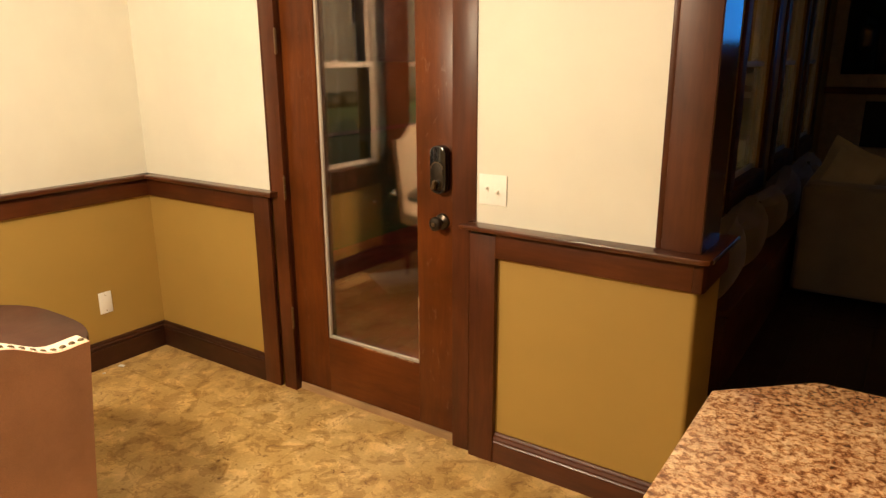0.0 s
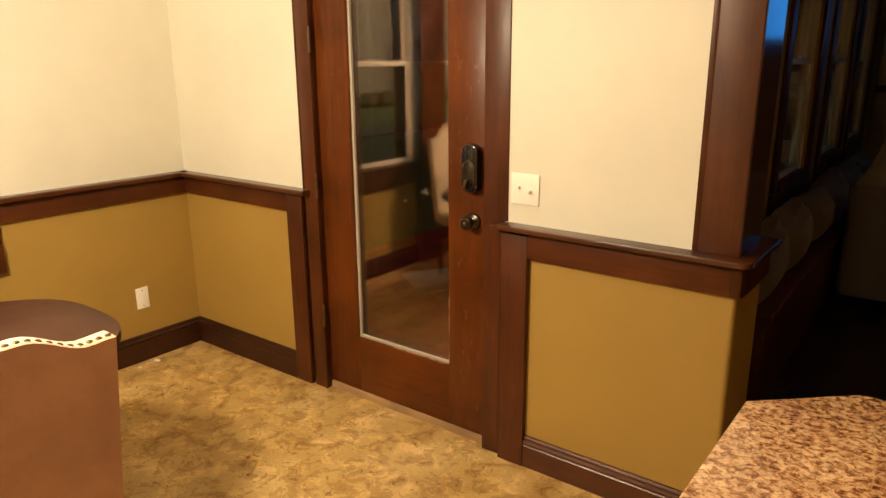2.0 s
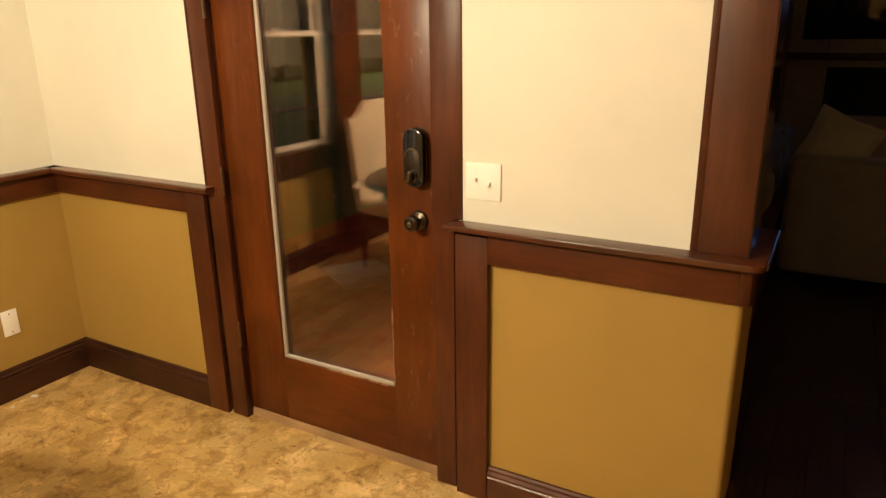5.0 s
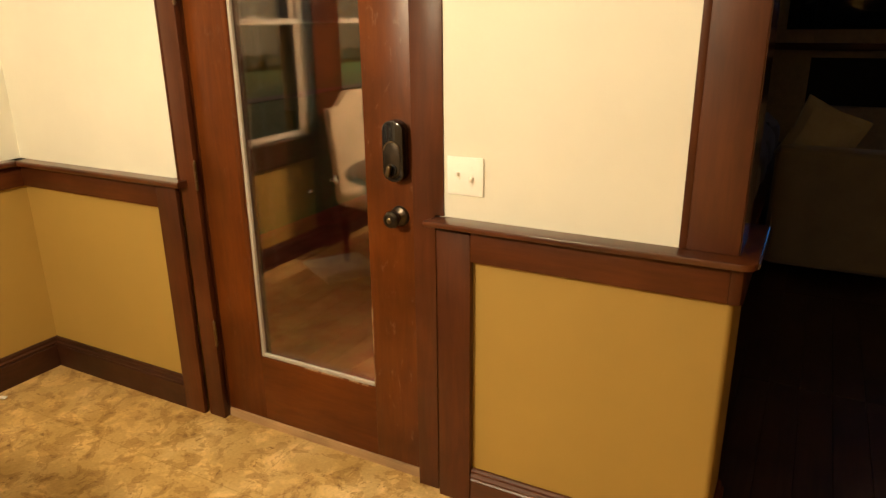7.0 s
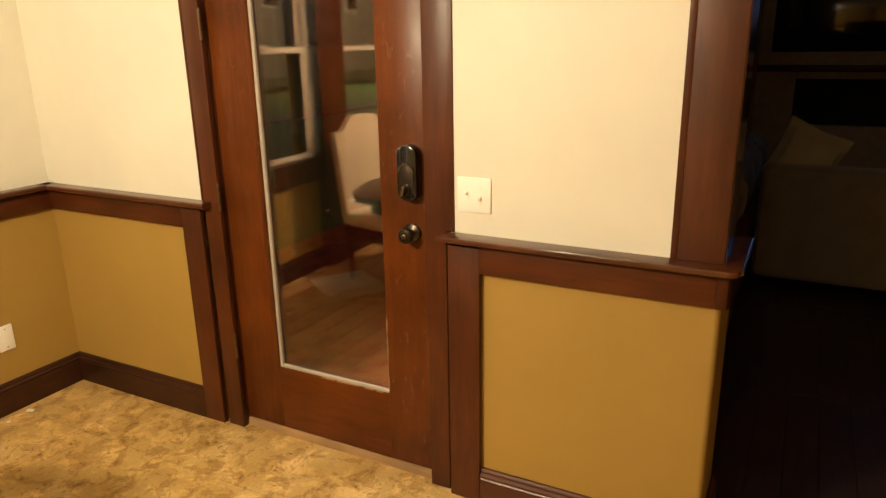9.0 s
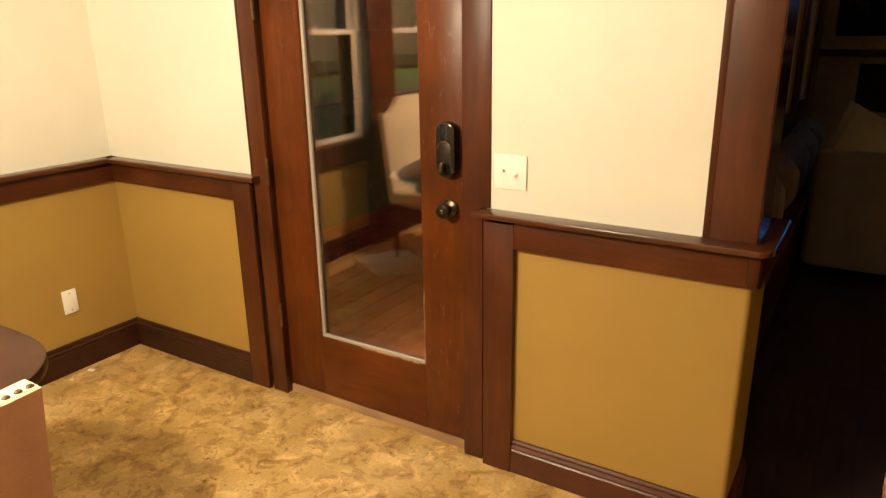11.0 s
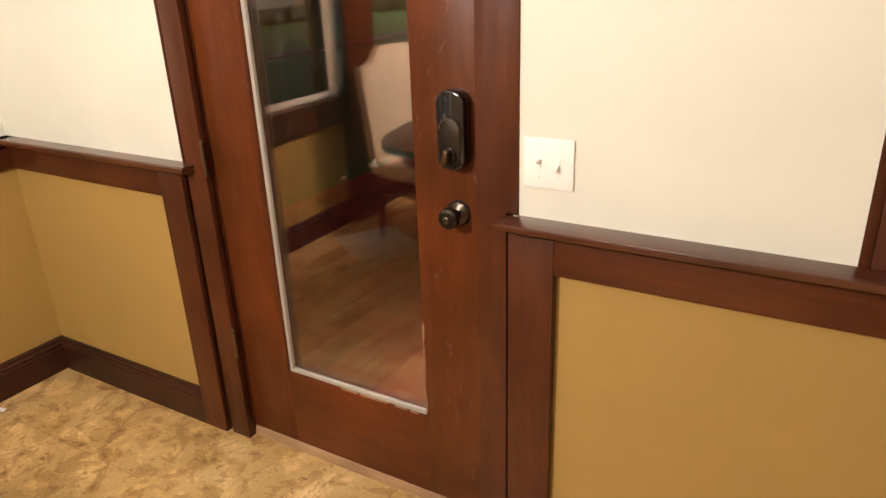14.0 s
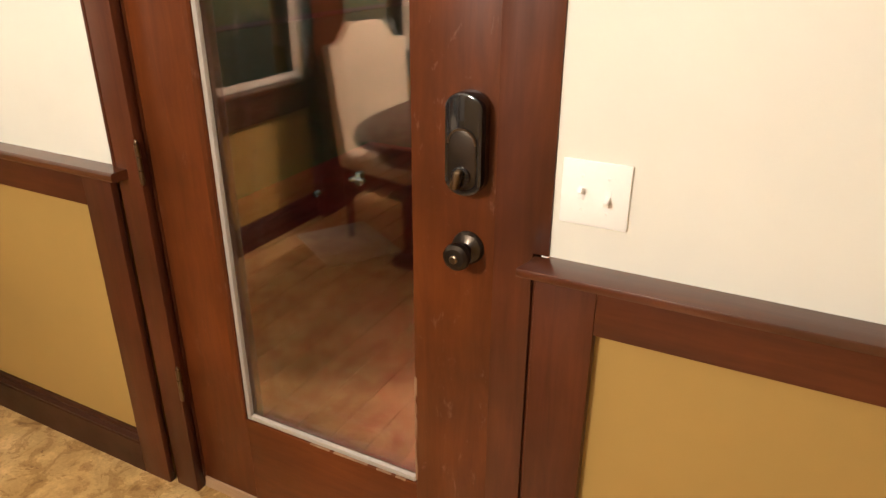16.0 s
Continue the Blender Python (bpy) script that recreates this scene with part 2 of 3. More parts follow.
def box(bm, x0, x1, y0, y1, z0, z1, bevel=0.0, segs=2, matrix=None):
    b = bmesh.new()
    bmesh.ops.create_cube(b, size=1)
    for v in b.verts:
        v.co = Vector(((x0 + x1) / 2 + v.co.x * (x1 - x0), (y0 + y1) / 2 + v.co.y * (y1 - y0), (z0 + z1) / 2 + v.co.z * (z1 - z0)))
    if bevel:
        bmesh.ops.bevel(b, geom=list(b.edges), offset=bevel, segments=segs, affect="EDGES", profile=0.5)
    if matrix:
        b.transform(matrix)
    join(bm, b)
    return bm


def prism(bm, outline, axis, a, b_end, bevel=0.0):
    """Sweeps an outline along an axis: (y, z) for x, (x, z) for y, (x, y) for z."""
    b = bmesh.new()
    put_at = {"x": lambda p, t: (t, p[0], p[1]), "y": lambda p, t: (p[0], t, p[1]), "z": lambda p, t: (p[0], p[1], t)}[axis]
    lo = [b.verts.new(put_at(p, a)) for p in outline]
    hi = [b.verts.new(put_at(p, b_end)) for p in outline]
    n = len(outline)
    b.faces.new(lo)
    b.faces.new(hi[::-1])
    for i in range(n):
        b.faces.new((lo[i], hi[i], hi[(i + 1) % n], lo[(i + 1) % n]))
    bmesh.ops.recalc_face_normals(b, faces=b.faces)
    if bevel:
        bmesh.ops.bevel(b, geom=list(b.edges), offset=bevel, segments=2, affect="EDGES", profile=0.5)
    join(bm, b)
    return bm


def lathe(bm, rings, steps=28, matrix=None):
    """Turns (radius, height) pairs round z."""
    b = bmesh.new()
    loops = []
    for r, z in rings:
        loops.append([b.verts.new((max(r, 1e-4) * math.cos(2 * math.pi * i / steps), max(r, 1e-4) * math.sin(2 * math.pi * i / steps), z)) for i in range(steps)])
    for p, q in zip(loops, loops[1:]):
        for i in range(steps):
            b.faces.new((p[i], p[(i + 1) % steps], q[(i + 1) % steps], q[i]))
    b.faces.new(loops[0][::-1])
    b.faces.new(loops[-1])
    bmesh.ops.recalc_face_normals(b, faces=b.faces)
    if matrix:
        b.transform(matrix)
    join(bm, b)
    return bm


def finish(ob, smooth=True):
    if smooth:
        for p in ob.data.polygons:
            p.use_smooth = True
        ob.data.set_sharp_from_angle(angle=radians(26))
    return ob


def mesh(name, bm, mat, smooth=True):
    me = bpy.data.meshes.new(name)
    bm.to_mesh(me)
    bm.free()
    me.materials.append(mat)
    return finish(new(name, me), smooth)


def part(name, bm, mat, parent, label="", smooth=True):
    ob = mesh(name, bm, mat, smooth)
    ob.parent = parent
    if label:
        ob["label"] = label
    return ob


def empty(name, m=None):
    ob = new(name)
    ob.empty_display_size = 0.1
    if m is not None:
        ob.matrix_world = m
    return ob


def nb():
    return bmesh.new()


# ---- the nook and kitchen: walls ----
XL, XR, YS, ZC = -1.05, 4.70, -4.60, 2.70
END = 1.848            # free end of the half wall
CAP_Z, RAIL_LO, RAIL_HI, BASE_Z = 0.985, 0.861, 0.948, 0.144
DOOR_L, DOOR_R, DOOR_TOP = 0.0, 0.93, 2.07
WALL_T = 0.30

north = nb()
box(north, XL - 0.2, -0.080, 0, WALL_T, CAP_Z - 0.02, ZC)
box(north, 1.022, 1.724, 0, WALL_T, CAP_Z - 0.02, ZC)
box(north, -0.080, 1.022, 0, WALL_T, 2.13, ZC)
wall_north = tagged(mesh("wall_north", north, CREAM, False), "cream painted wall above the chair rail", "wall", kind="structure")
low = nb()
box(low, XL - 0.2, -0.104, 0.0, WALL_T, 0, CAP_Z - 0.02)
part("lower_wall", low, TAN, wall_north, "tan painted lower wall")
low = nb()
r = 0.018
nose = [(END + r * math.sin(a), r - r * math.cos(a)) for a in [math.pi / 2 * i / 8 for i in range(9)]]
prism(low, [(1.022, 0.0)] + nose + [(END + r, 0.296), (1.022, 0.296)], "z", 0, CAP_Z - 0.02)
part("lower_wall", low, TAN, wall_north, "tan painted half wall below the cap")

# west wall with two window openings
WIN_LO, WIN_HI = 0.80, 2.22
OPEN = [(-1.888, -1.03), (-3.08, -2.20)]     # south and north edge of each opening
west = nb()
lower = nb()
edges_y = [YS, OPEN[1][0], OPEN[1][1], OPEN[0][0], OPEN[0][1], 0.0]
for i in range(5):
    a, b_y = edges_y[i], edges_y[i + 1]
    if i in (1, 3):
        box(lower, XL - 0.2, XL, a, b_y, 0, WIN_LO)
        box(west, XL - 0.2, XL, a, b_y, WIN_HI, ZC)
    else:
        box(lower, XL - 0.2, XL, a, b_y, 0, CAP_Z - 0.02)
        box(west, XL - 0.2, XL, a, b_y, CAP_Z - 0.02, ZC)
wall_west = tagged(mesh("wall_west", west, CREAM, False), "cream painted wall with two double-hung windows", "wall", kind="structure")
part("lower_wall", lower, TAN, wall_west, "tan painted lower wall")

# Unseen closing walls, tan instead of cream to reduce bounced light.
tagged(mesh("wall_south", box(nb(), XL - 0.2, XR + 0.2, YS - 0.2, YS, 0, ZC), TAN, False), "unseen kitchen wall closing the room, tan to cut bounced light", "wall", kind="structure")
tagged(mesh("wall_east", box(nb(), XR, XR + 0.2, YS, 7.2, 0, ZC), TAN, False), "unseen kitchen wall closing the room, tan to cut bounced light", "wall", kind="structure")
tagged(mesh("ceiling", box(nb(), XL - 0.2, XR + 0.2, YS - 0.2, 7.4, ZC, ZC + 0.15), WHITE, False), "flat white painted ceiling", "ceiling", kind="structure")

# ---- wainscot ----


def base_profile(face, sign=-1, drop=0.0):
    """Baseboard with a beaded top, from the wall face outwards."""
    f = face
    s = sign
    top = [(f + s * 0.020, 0.104), (f + s * 0.016, 0.109), (f + s * 0.022, 0.114), (f + s * 0.022, 0.121), (f + s * 0.013, 0.128), (f + s * 0.013, 0.136), (f + s * 0.008, BASE_Z), (f, BASE_Z)]
    return [(f, 0), (f + s * 0.020, 0)] + [(a, z - drop) for a, z in top]


def cap_profile(face, sign=-1):
    """Overhanging cap with an eased front edge."""
    f, s = face, sign
    return [(f, 0.961), (f + s * 0.050, 0.961), (f + s * 0.055, 0.963), (f + s * 0.0575, 0.968), (f + s * 0.0575, 0.979), (f + s * 0.0555, 0.983), (f + s * 0.052, CAP_Z), (f, CAP_Z)]


RISE = 0.008           # the nook's rail sits a little higher than the half wall's cap
wains = tagged(empty("wainscot_north"), "dark-stained wooden wainscot with chair rail and baseboard", "wainscot", kind="structure")
part("chair_rail", prism(nb(), [(a, z + RISE) for a, z in cap_profile(-0.0)], "x", XL, -0.030), CAP_WOOD, wains)
part("top_rail", box(nb(), XL, -0.194, -0.020, 0.0, RAIL_LO + 0.014, 0.960 + RISE, 0.002), WOOD_X, wains)
part("baseboard", prism(nb(), base_profile(0.0), "x", XL, -0.194), BASE_WOOD, wains)
part("stile", box(nb(), -0.194, -0.088, -0.0205, 0.0, 0.0, 0.960 + RISE, 0.002), WOOD_V, wains)
half = tagged(empty("wainscot_half_wall"), "dark-stained wooden half-wall panelling with overhanging cap", "wainscot", kind="structure")
cap = nb()
prism(cap, [(0.999, -0.072), (END + 0.030, -0.072), (END + 0.044, -0.068), (END + 0.056, -0.058), (END + 0.062, -0.040), (END + 0.062, 0.318), (1.035, 0.318), (1.035, -0.0065), (1.010, -0.0065), (1.010, -0.030)], "z", 0.967, CAP_Z, 0.004)
part("cap", cap, CAP_WOOD, half, "glossy dark wooden cap on the half wall")
# Round strip added to draw a thin blue glint along the cap's edge.
part("nosing", prism(nb(), [(END + 0.0600 + 0.0075 * math.cos(a), 0.976 + 0.0085 * math.sin(a)) for a in [2 * math.pi * i / 20 for i in range(20)]], "y", -0.036, 0.314), GLINT_WOOD, half, "glossy rounded strip added to catch a glint")
part("top_rail", box(nb(), 1.134, END + 0.002, -0.025, 0.0, RAIL_LO, 0.9665, 0.002), WOOD_X, half)
part("end_rail", prism(nb(), [(END + 0.0025, -0.0248), (END + 0.020, -0.0248), (END + 0.031, -0.020), (END + 0.037, -0.009), (END + 0.038, 0.004), (END + 0.038, 0.312), (END + 0.0025, 0.312)], "z", RAIL_LO, 0.9665), WOOD_Y, half)
part("stile", box(nb(), 1.021, 1.134, -0.0255, 0.0, 0.0, 0.947, 0.002), WOOD_V, half)
part("baseboard", prism(nb(), base_profile(0.0, -1, 0.014), "x", 1.132, END + 0.002), BASE_GLOSS, half)
part("baseboard", prism(nb(), base_profile(END + 0.018, 1, 0.014), "y", 0.0, 0.30), WOOD_Y, half)

post = tagged(empty("column"), "square dark-stained wooden column on the half wall", "column", kind="structure")
part("fillet", box(nb(), 1.7170, 1.737, -0.003, 0.232, CAP_Z, ZC, 0.002), WOOD_V, post)
part("shaft", box(nb(), 1.737, 1.862, -0.008, 0.226, CAP_Z, ZC, 0.003), POST_WOOD, post)
# Thin facing added so this side reflects blue; darker than the shaft.
part("glint_facing", box(nb(), 1.862, 1.865, -0.004, 0.222, CAP_Z, ZC), GLINT_WOOD, post, "added smooth dark facing that mirrors the blue glow")

wains_w = tagged(empty("wainscot_west"), "dark-stained wooden wainscot with chair rail and baseboard", "wainscot", kind="structure")
part("chair_rail", prism(nb(), [(a, z + RISE) for a, z in cap_profile(XL, 1)], "y", -0.955, 0.0), CAP_WOOD_Y, wains_w)
part("top_rail", box(nb(), XL, XL + 0.020, -0.955, -0.0, RAIL_LO + 0.014, 0.960 + RISE, 0.002), WOOD_Y, wains_w)
part("baseboard", prism(nb(), base_profile(XL, 1), "y", YS, 0.0), BASE_WOOD, wains_w)
for y0, y1 in ((-2.19, -1.901), (-3.36, -3.09)):
    part("pilaster", box(nb(), XL, XL + 0.075, y0, y1, 0.0, ZC, 0.003), WOOD_V, wains_w, "broad dark wooden pilaster between the windows")

# ---- windows ----


def window(name, label, m, width, height, wide_left=0.08, wide_right=0.08):
    """A double-hung white window in a dark casing; local x along the wall, y outwards, z from the sill."""
    w = tagged(empty(name, m), label, "window", kind="structure")
    part("casing", box(nb(), -wide_left, 0.0, -0.022, 0.0, -0.02, height + 0.09, 0.003), WOOD_V, w)
    part("casing", box(nb(), width, width + wide_right, -0.022, 0.0, -0.02, height + 0.09, 0.003), WOOD_V, w)
    part("head_casing", box(nb(), 0.0, width, -0.023, 0.0, height, height + 0.09, 0.003), WOOD_X, w)
    part("apron", box(nb(), -wide_left, width + wide_right, -0.028, 0.0, -0.150, -0.022, 0.003), WOOD_X, w)
    part("window_sill", box(nb(), 0.0, width, -0.04, 0.10, -0.02, 0.008, 0.004), WOOD_X, w)
    rails = nb()
    box(rails, 0.0, 0.014, 0.02, 0.10, 0.008, height)
    box(rails, width - 0.014, width, 0.02, 0.10, 0.008, height)
    box(rails, 0.014, width - 0.014, 0.02, 0.10, height - 0.03, height)
    part("window_frame", rails, VINYL, w, "white vinyl window frame")
    mid = 0.742
    for z0, z1, y in ((0.010, mid + 0.018, 0.030), (mid - 0.018, height - 0.03, 0.062)):
        sash = nb()
        box(sash, 0.015, 0.046, y, y + 0.028, z0, z1, 0.003)
        box(sash, width - 0.046, width - 0.015, y, y + 0.028, z0, z1, 0.003)
        box(sash, 0.046, width - 0.046, y, y + 0.028, z0, z0 + 0.036, 0.003)
        box(sash, 0.046, width - 0.046, y, y + 0.028, z1 - 0.036, z1, 0.003)
        s = part("sash", sash, VINYL, w, "white vinyl sash")
        part("pane", box(nb(), 0.0455, width - 0.0455, y + 0.010, y + 0.014, z0 + 0.0355, z1 - 0.0355), GLASS, s, smooth=False)
        part("pane", box(nb(), 0.0455, width - 0.0455, y + 0.022, y + 0.026, z0 + 0.0355, z1 - 0.0355), GLASS, s, smooth=False)
    part("sash_lock", box(nb(), width / 2 - 0.03, width / 2 + 0.03, 0.012, 0.030, mid + 0.018, mid + 0.034, 0.003), VINYL, w)
    return w


for n, (y0, y1) in enumerate(OPEN):
    window(f"window_{n + 1}", "white double-hung window in dark wooden casing, black night outside", pose(XL, y0, WIN_LO, 0, 0, 90), y1 - y0, WIN_HI - WIN_LO, 0.012, 0.075)

# ---- door ----
frame_d = tagged(empty("door_frame"), "dark-stained wooden door casing and jamb", "door frame", kind="structure")
part("casing", box(nb(), -0.069, 0.014, -0.010, 0.02, 0, 2.13, 0.003), WOOD_V, frame_d)
part("backing", box(nb(), -0.0795, -0.0695, 0.012, 0.06, 0, 2.13), WOOD_V, frame_d)
part("casing_edge", box(nb(), -0.080, -0.0695, -0.0105, 0.0115, CAP_Z + RISE, 2.13, 0.002), WOOD_V, frame_d)
part("casing", prism(nb(), [(0.930, 0), (1.007, 0), (1.007, CAP_Z + 0.0005), (1.037, CAP_Z + 0.0005), (1.037, 2.13), (0.930, 2.13)], "y", -0.005, 0.02, 0.002), WOOD_V, frame_d)
part("backing", box(nb(), 1.007, 1.021, 0.004, 0.03, 0, 0.95), WOOD_V, frame_d)
part("head_casing", box(nb(), 0.014, 0.931, -0.0095, 0.02, DOOR_TOP + 0.01, 2.13, 0.003), WOOD_X, frame_d)
part("jamb", box(nb(), -0.04, 0.014, 0.0205, WALL_T, 0, 2.09, 0.002), WOOD_V, frame_d)
part("jamb", box(nb(), 0.931, 0.97, 0.0205, WALL_T, 0, 2.09, 0.002), WOOD_V, frame_d)
part("head_jamb", box(nb(), 0.014, 0.931, 0.0205, WALL_T, DOOR_TOP + 0.004, 2.09, 0.002), WOOD_X, frame_d)
tagged(mesh("threshold", prism(nb(), [(0.020, 0), (WALL_T, 0), (WALL_T, 0.036), (0.034, 0.036), (0.024, 0.030)], "x", 0.014, 0.931), OAK), "pale oak threshold strip under the door", "threshold", kind="structure")

GX0, GX1, GZ0, GZ1 = 0.228, 0.738, 0.327, 1.925
FACE = 0.022
door = tagged(empty("door_1"), "closed reddish-brown wooden door with a full-length glass pane", "door", kind="structure")
part("stile", box(nb(), 0.020, GX0 - 0.012, FACE, 0.063, 0.040, DOOR_TOP, 0.003), DOOR_V, door)
part("stile", box(nb(), GX1 + 0.004, 0.923, FACE, 0.063, 0.040, DOOR_TOP, 0.003), DOOR_WORN, door)
part("bottom_rail", box(nb(), GX0 - 0.0125, GX1 + 0.0045, FACE + 0.0005, 0.0625, 0.040, GZ0 - 0.012, 0.001), DOOR_X, door)
part("top_rail", box(nb(), GX0 - 0.0125, GX1 + 0.0045, FACE + 0.0005, 0.0625, GZ1 + 0.012, DOOR_TOP, 0.001), DOOR_X, door)
for x0, x1 in ((GX0 - 0.034, GX0 - 0.012),):
    part("lite_frame", prism(nb(), [(x0, FACE + 0.001), (x0 + 0.004, FACE - 0.003), (x1 - 0.004, FACE - 0.003), (x1, FACE + 0.001)], "z", GZ0 - 0.014, GZ1 + 0.034), DOOR_V, door)
part("glazing_bead", box(nb(), GX0 - 0.0115, GX0 + 0.002, 0.027, 0.040, GZ0 - 0.012, GZ1 + 0.012, 0.002), BEAD, door, "greyish-white glazing bead")
part("glazing_bead", box(nb(), GX0 + 0.002, GX1 - 0.002, 0.027, 0.040, GZ0 - 0.0115, GZ0 + 0.002, 0.002), BEAD, door, "greyish-white glazing bead")
part("glazing_bead", box(nb(), GX0 + 0.002, GX1 - 0.002, 0.027, 0.040, GZ1 - 0.002, GZ1 + 0.0115, 0.002), BEAD, door, "greyish-white glazing bead")
wear = random.Random(11)
edge = nb()
z = GZ0 + 0.004
while z < GZ0 + 0.30:
    step = wear.uniform(0.012, 0.035)
    box(edge, GX1 + 0.003, GX1 + wear.uniform(0.0055, 0.0105), FACE - 0.0009, 0.034, z, z + step, 0.0008)
    z += step * wear.choice((1.0, 1.0, 1.35))
part("worn_edge", edge, WORN, door, "pale worn edge beside the glass")
edge = nb()
x = GX0 + 0.20
while x < GX1 - 0.01:
    step = wear.uniform(0.015, 0.05)
    box(edge, x, x + step, FACE - 0.0004, 0.034, GZ0 - wear.uniform(0.0128, 0.0155), GZ0 - 0.0118, 0.0004)
    x += step * wear.choice((1.0, 1.3, 1.8))
part("worn_edge", edge, WORN, door, "chipped stain under the glazing bead")
for y in (0.0405, 0.0545):
    part("pane", box(nb(), GX0 - 0.011, GX1 + 0.0035, y, y + 0.004, GZ0 - 0.011, GZ1 + 0.011), TINTED, door, "clear glass pane mirroring the room", smooth=False).visible_shadow = False
for z in (0.383, 1.014, 1.657):
    h = nb()
    for k in range(3):
        lathe(h, [(0.0065, k * 0.033 - 0.05), (0.0065, k * 0.033 - 0.019)], 12, pose(0.0165, FACE - 0.030, z))
    lathe(h, [(0.003, -0.056), (0.005, -0.052), (0.005, -0.050)], 10, pose(0.0165, FACE - 0.030, z))
    lathe(h, [(0.005, 0.048), (0.005, 0.052), (0.002, 0.057)], 10, pose(0.0165, FACE - 0.030, z))
    part("hinge", h, NAIL, door, "bronze butt hinge knuckle")

# keypad lock
LX, LZ = 0.870, 1.170


def capsule(w, h, steps=14):
    """Outline of an upright plate with round ends."""
    r = w / 2
    pts = []
    for i in range(steps + 1):
        a = math.pi * i / steps
        pts.append((r * math.cos(a), (h / 2 - r) + r * 0.8 * math.sin(a)))
    for i in range(steps + 1):
        a = math.pi + math.pi * i / steps
        pts.append((r * math.cos(a), -(h / 2 - r) + r * 0.8 * math.sin(a)))
    return pts


def plate(outline, y0, y1, cx, cz, bev=0.004):
    return prism(nb(), [(cx + p[0], cz + p[1]) for p in outline], "y", y0, y1, bev)


lock = part("deadbolt", plate(capsule(0.0745, 0.203), -0.0185, FACE - 0.0005, LX, LZ, 0.006), BLACK_GLOSS, door, "black keypad deadbolt")
part("cover", plate(capsule(0.056, 0.120), -0.0217, -0.0188, LX, LZ - 0.026, 0.0012), BRONZE, lock, "bronze lower cover")
ring = [(0.0285 * math.cos(a), 0.0285 * math.sin(a)) for a in [math.pi * i / 16 for i in range(17)]]
ring += [(0.0250 * math.cos(a), 0.0250 * math.sin(a)) for a in [math.pi * (16 - i) / 16 for i in range(17)]]
part("trim_ring", plate(ring, -0.0232, -0.0217, LX, LZ + 0.004, 0.0), NAIL, lock)
part("rosette", lathe(nb(), [(0.0185, 0), (0.0185, 0.006), (0.016, 0.009), (0.001, 0.0095)], 28, pose(LX, -0.0217, LZ - 0.055, 90)), BLACK_GLOSS, lock)
part("thumb_turn", box(nb(), -0.0075, 0.0075, -0.020, 0.0, -0.019, 0.019, 0.006, 3, pose(LX, -0.0312, LZ - 0.055, 0, 14, 0)), NAIL, lock, "bronze oval thumb turn")
KX, KZ = 0.867, 0.960
knob = part("door_handle", lathe(nb(), [(0.033, 0.0), (0.033, 0.004), (0.029, 0.009), (0.021, 0.012), (0.0135, 0.016), (0.0125, 0.028), (0.018, 0.034), (0.0255, 0.042), (0.0275, 0.050), (0.0255, 0.058), (0.019, 0.0635), (0.010, 0.065)], 32, pose(KX, FACE - 0.0005, KZ, 90)), BRONZE, door, "dark bronze door knob")
part("lock_button", lathe(nb(), [(0.0085, 0.0), (0.0085, 0.003), (0.006, 0.0045)], 18, pose(KX, FACE - 0.0655, KZ, 90)), NAIL, knob, "brass lock button")

# storm door outside the glass
screen = tagged(empty("storm_door"), "clear full-view storm door with a chrome latch outside the glass", "storm door")
for x0, x1 in ((0.020, 0.170), (0.790, 0.925)):
    part("stile", box(nb(), x0, x1, 0.085, 0.110, 0.037, 2.07, 0.003), SOOT, screen)
part("bottom_rail", box(nb(), 0.1702, 0.7898, 0.086, 0.109, 0.037, 0.20, 0.003), SOOT, screen)
part("pane", box(nb(), 0.1702, 0.7898, 0.095, 0.099, 0.2002, 2.07), GLASS, screen, smooth=False).visible_shadow = False
lev = box(nb(), 0.560, 0.598, 0.074, 0.086, 1.030, 1.040, 0.003)
box(lev, 0.575, 0.589, 0.078, 0.0948, 1.022, 1.052, 0.003)
part("latch", lev, CHROME, screen, "chrome latch")

part("push_button", lathe(nb(), [(0.007, 0.0), (0.007, 0.012), (0.005, 0.015)], 14, pose(0.463, 0.0945, 0.982, 90)), CHROME, screen, "small chrome push button")

# ---- switch and outlet plates ----
sw = tagged(empty("light_switch"), "white double switch plate, one toggle up and one down", "light switch")
part("cover_plate", box(nb(), 1.050, 1.167, -0.0065, -0.0005, 1.058, 1.172, 0.003, 2), PLATE, sw)
for x, s in ((1.086, 1), (1.131, -1)):
    t = part("toggle_slot", box(nb(), x - 0.0055, x + 0.0055, -0.0075, -0.006, 1.103, 1.127, 0.0006), PLATE, sw)
    part("toggle", box(nb(), -0.0042, 0.0042, -0.016, 0.0, -0.005, 0.005, 0.0012, 2, pose(x, -0.006, 1.115 + s * 0.003, -25 * s)), PLATE, t)
    for dz in (-0.030, 0.030):
        part("screw", lathe(nb(), [(0.003, 0), (0.003, 0.0012), (0.002, 0.0016)], 12, pose(x, -0.0063, 1.115 + dz, 90)), PLATE, sw)
outlet = tagged(empty("wall_plate"), "blank white plastic plate low on the tan wall", "wall plate")
part("cover_plate", box(nb(), XL + 0.0005, XL + 0.007, -0.364, -0.294, 0.288, 0.405, 0.003, 2), PLATE, outlet)
for dz in (-0.042, 0.042):
    part("screw", lathe(nb(), [(0.003, 0), (0.003, 0.0012), (0.002, 0.0016)], 12, pose(XL + 0.0068, -0.329, 0.3465 + dz, 0, 90)), NICKEL, outlet)

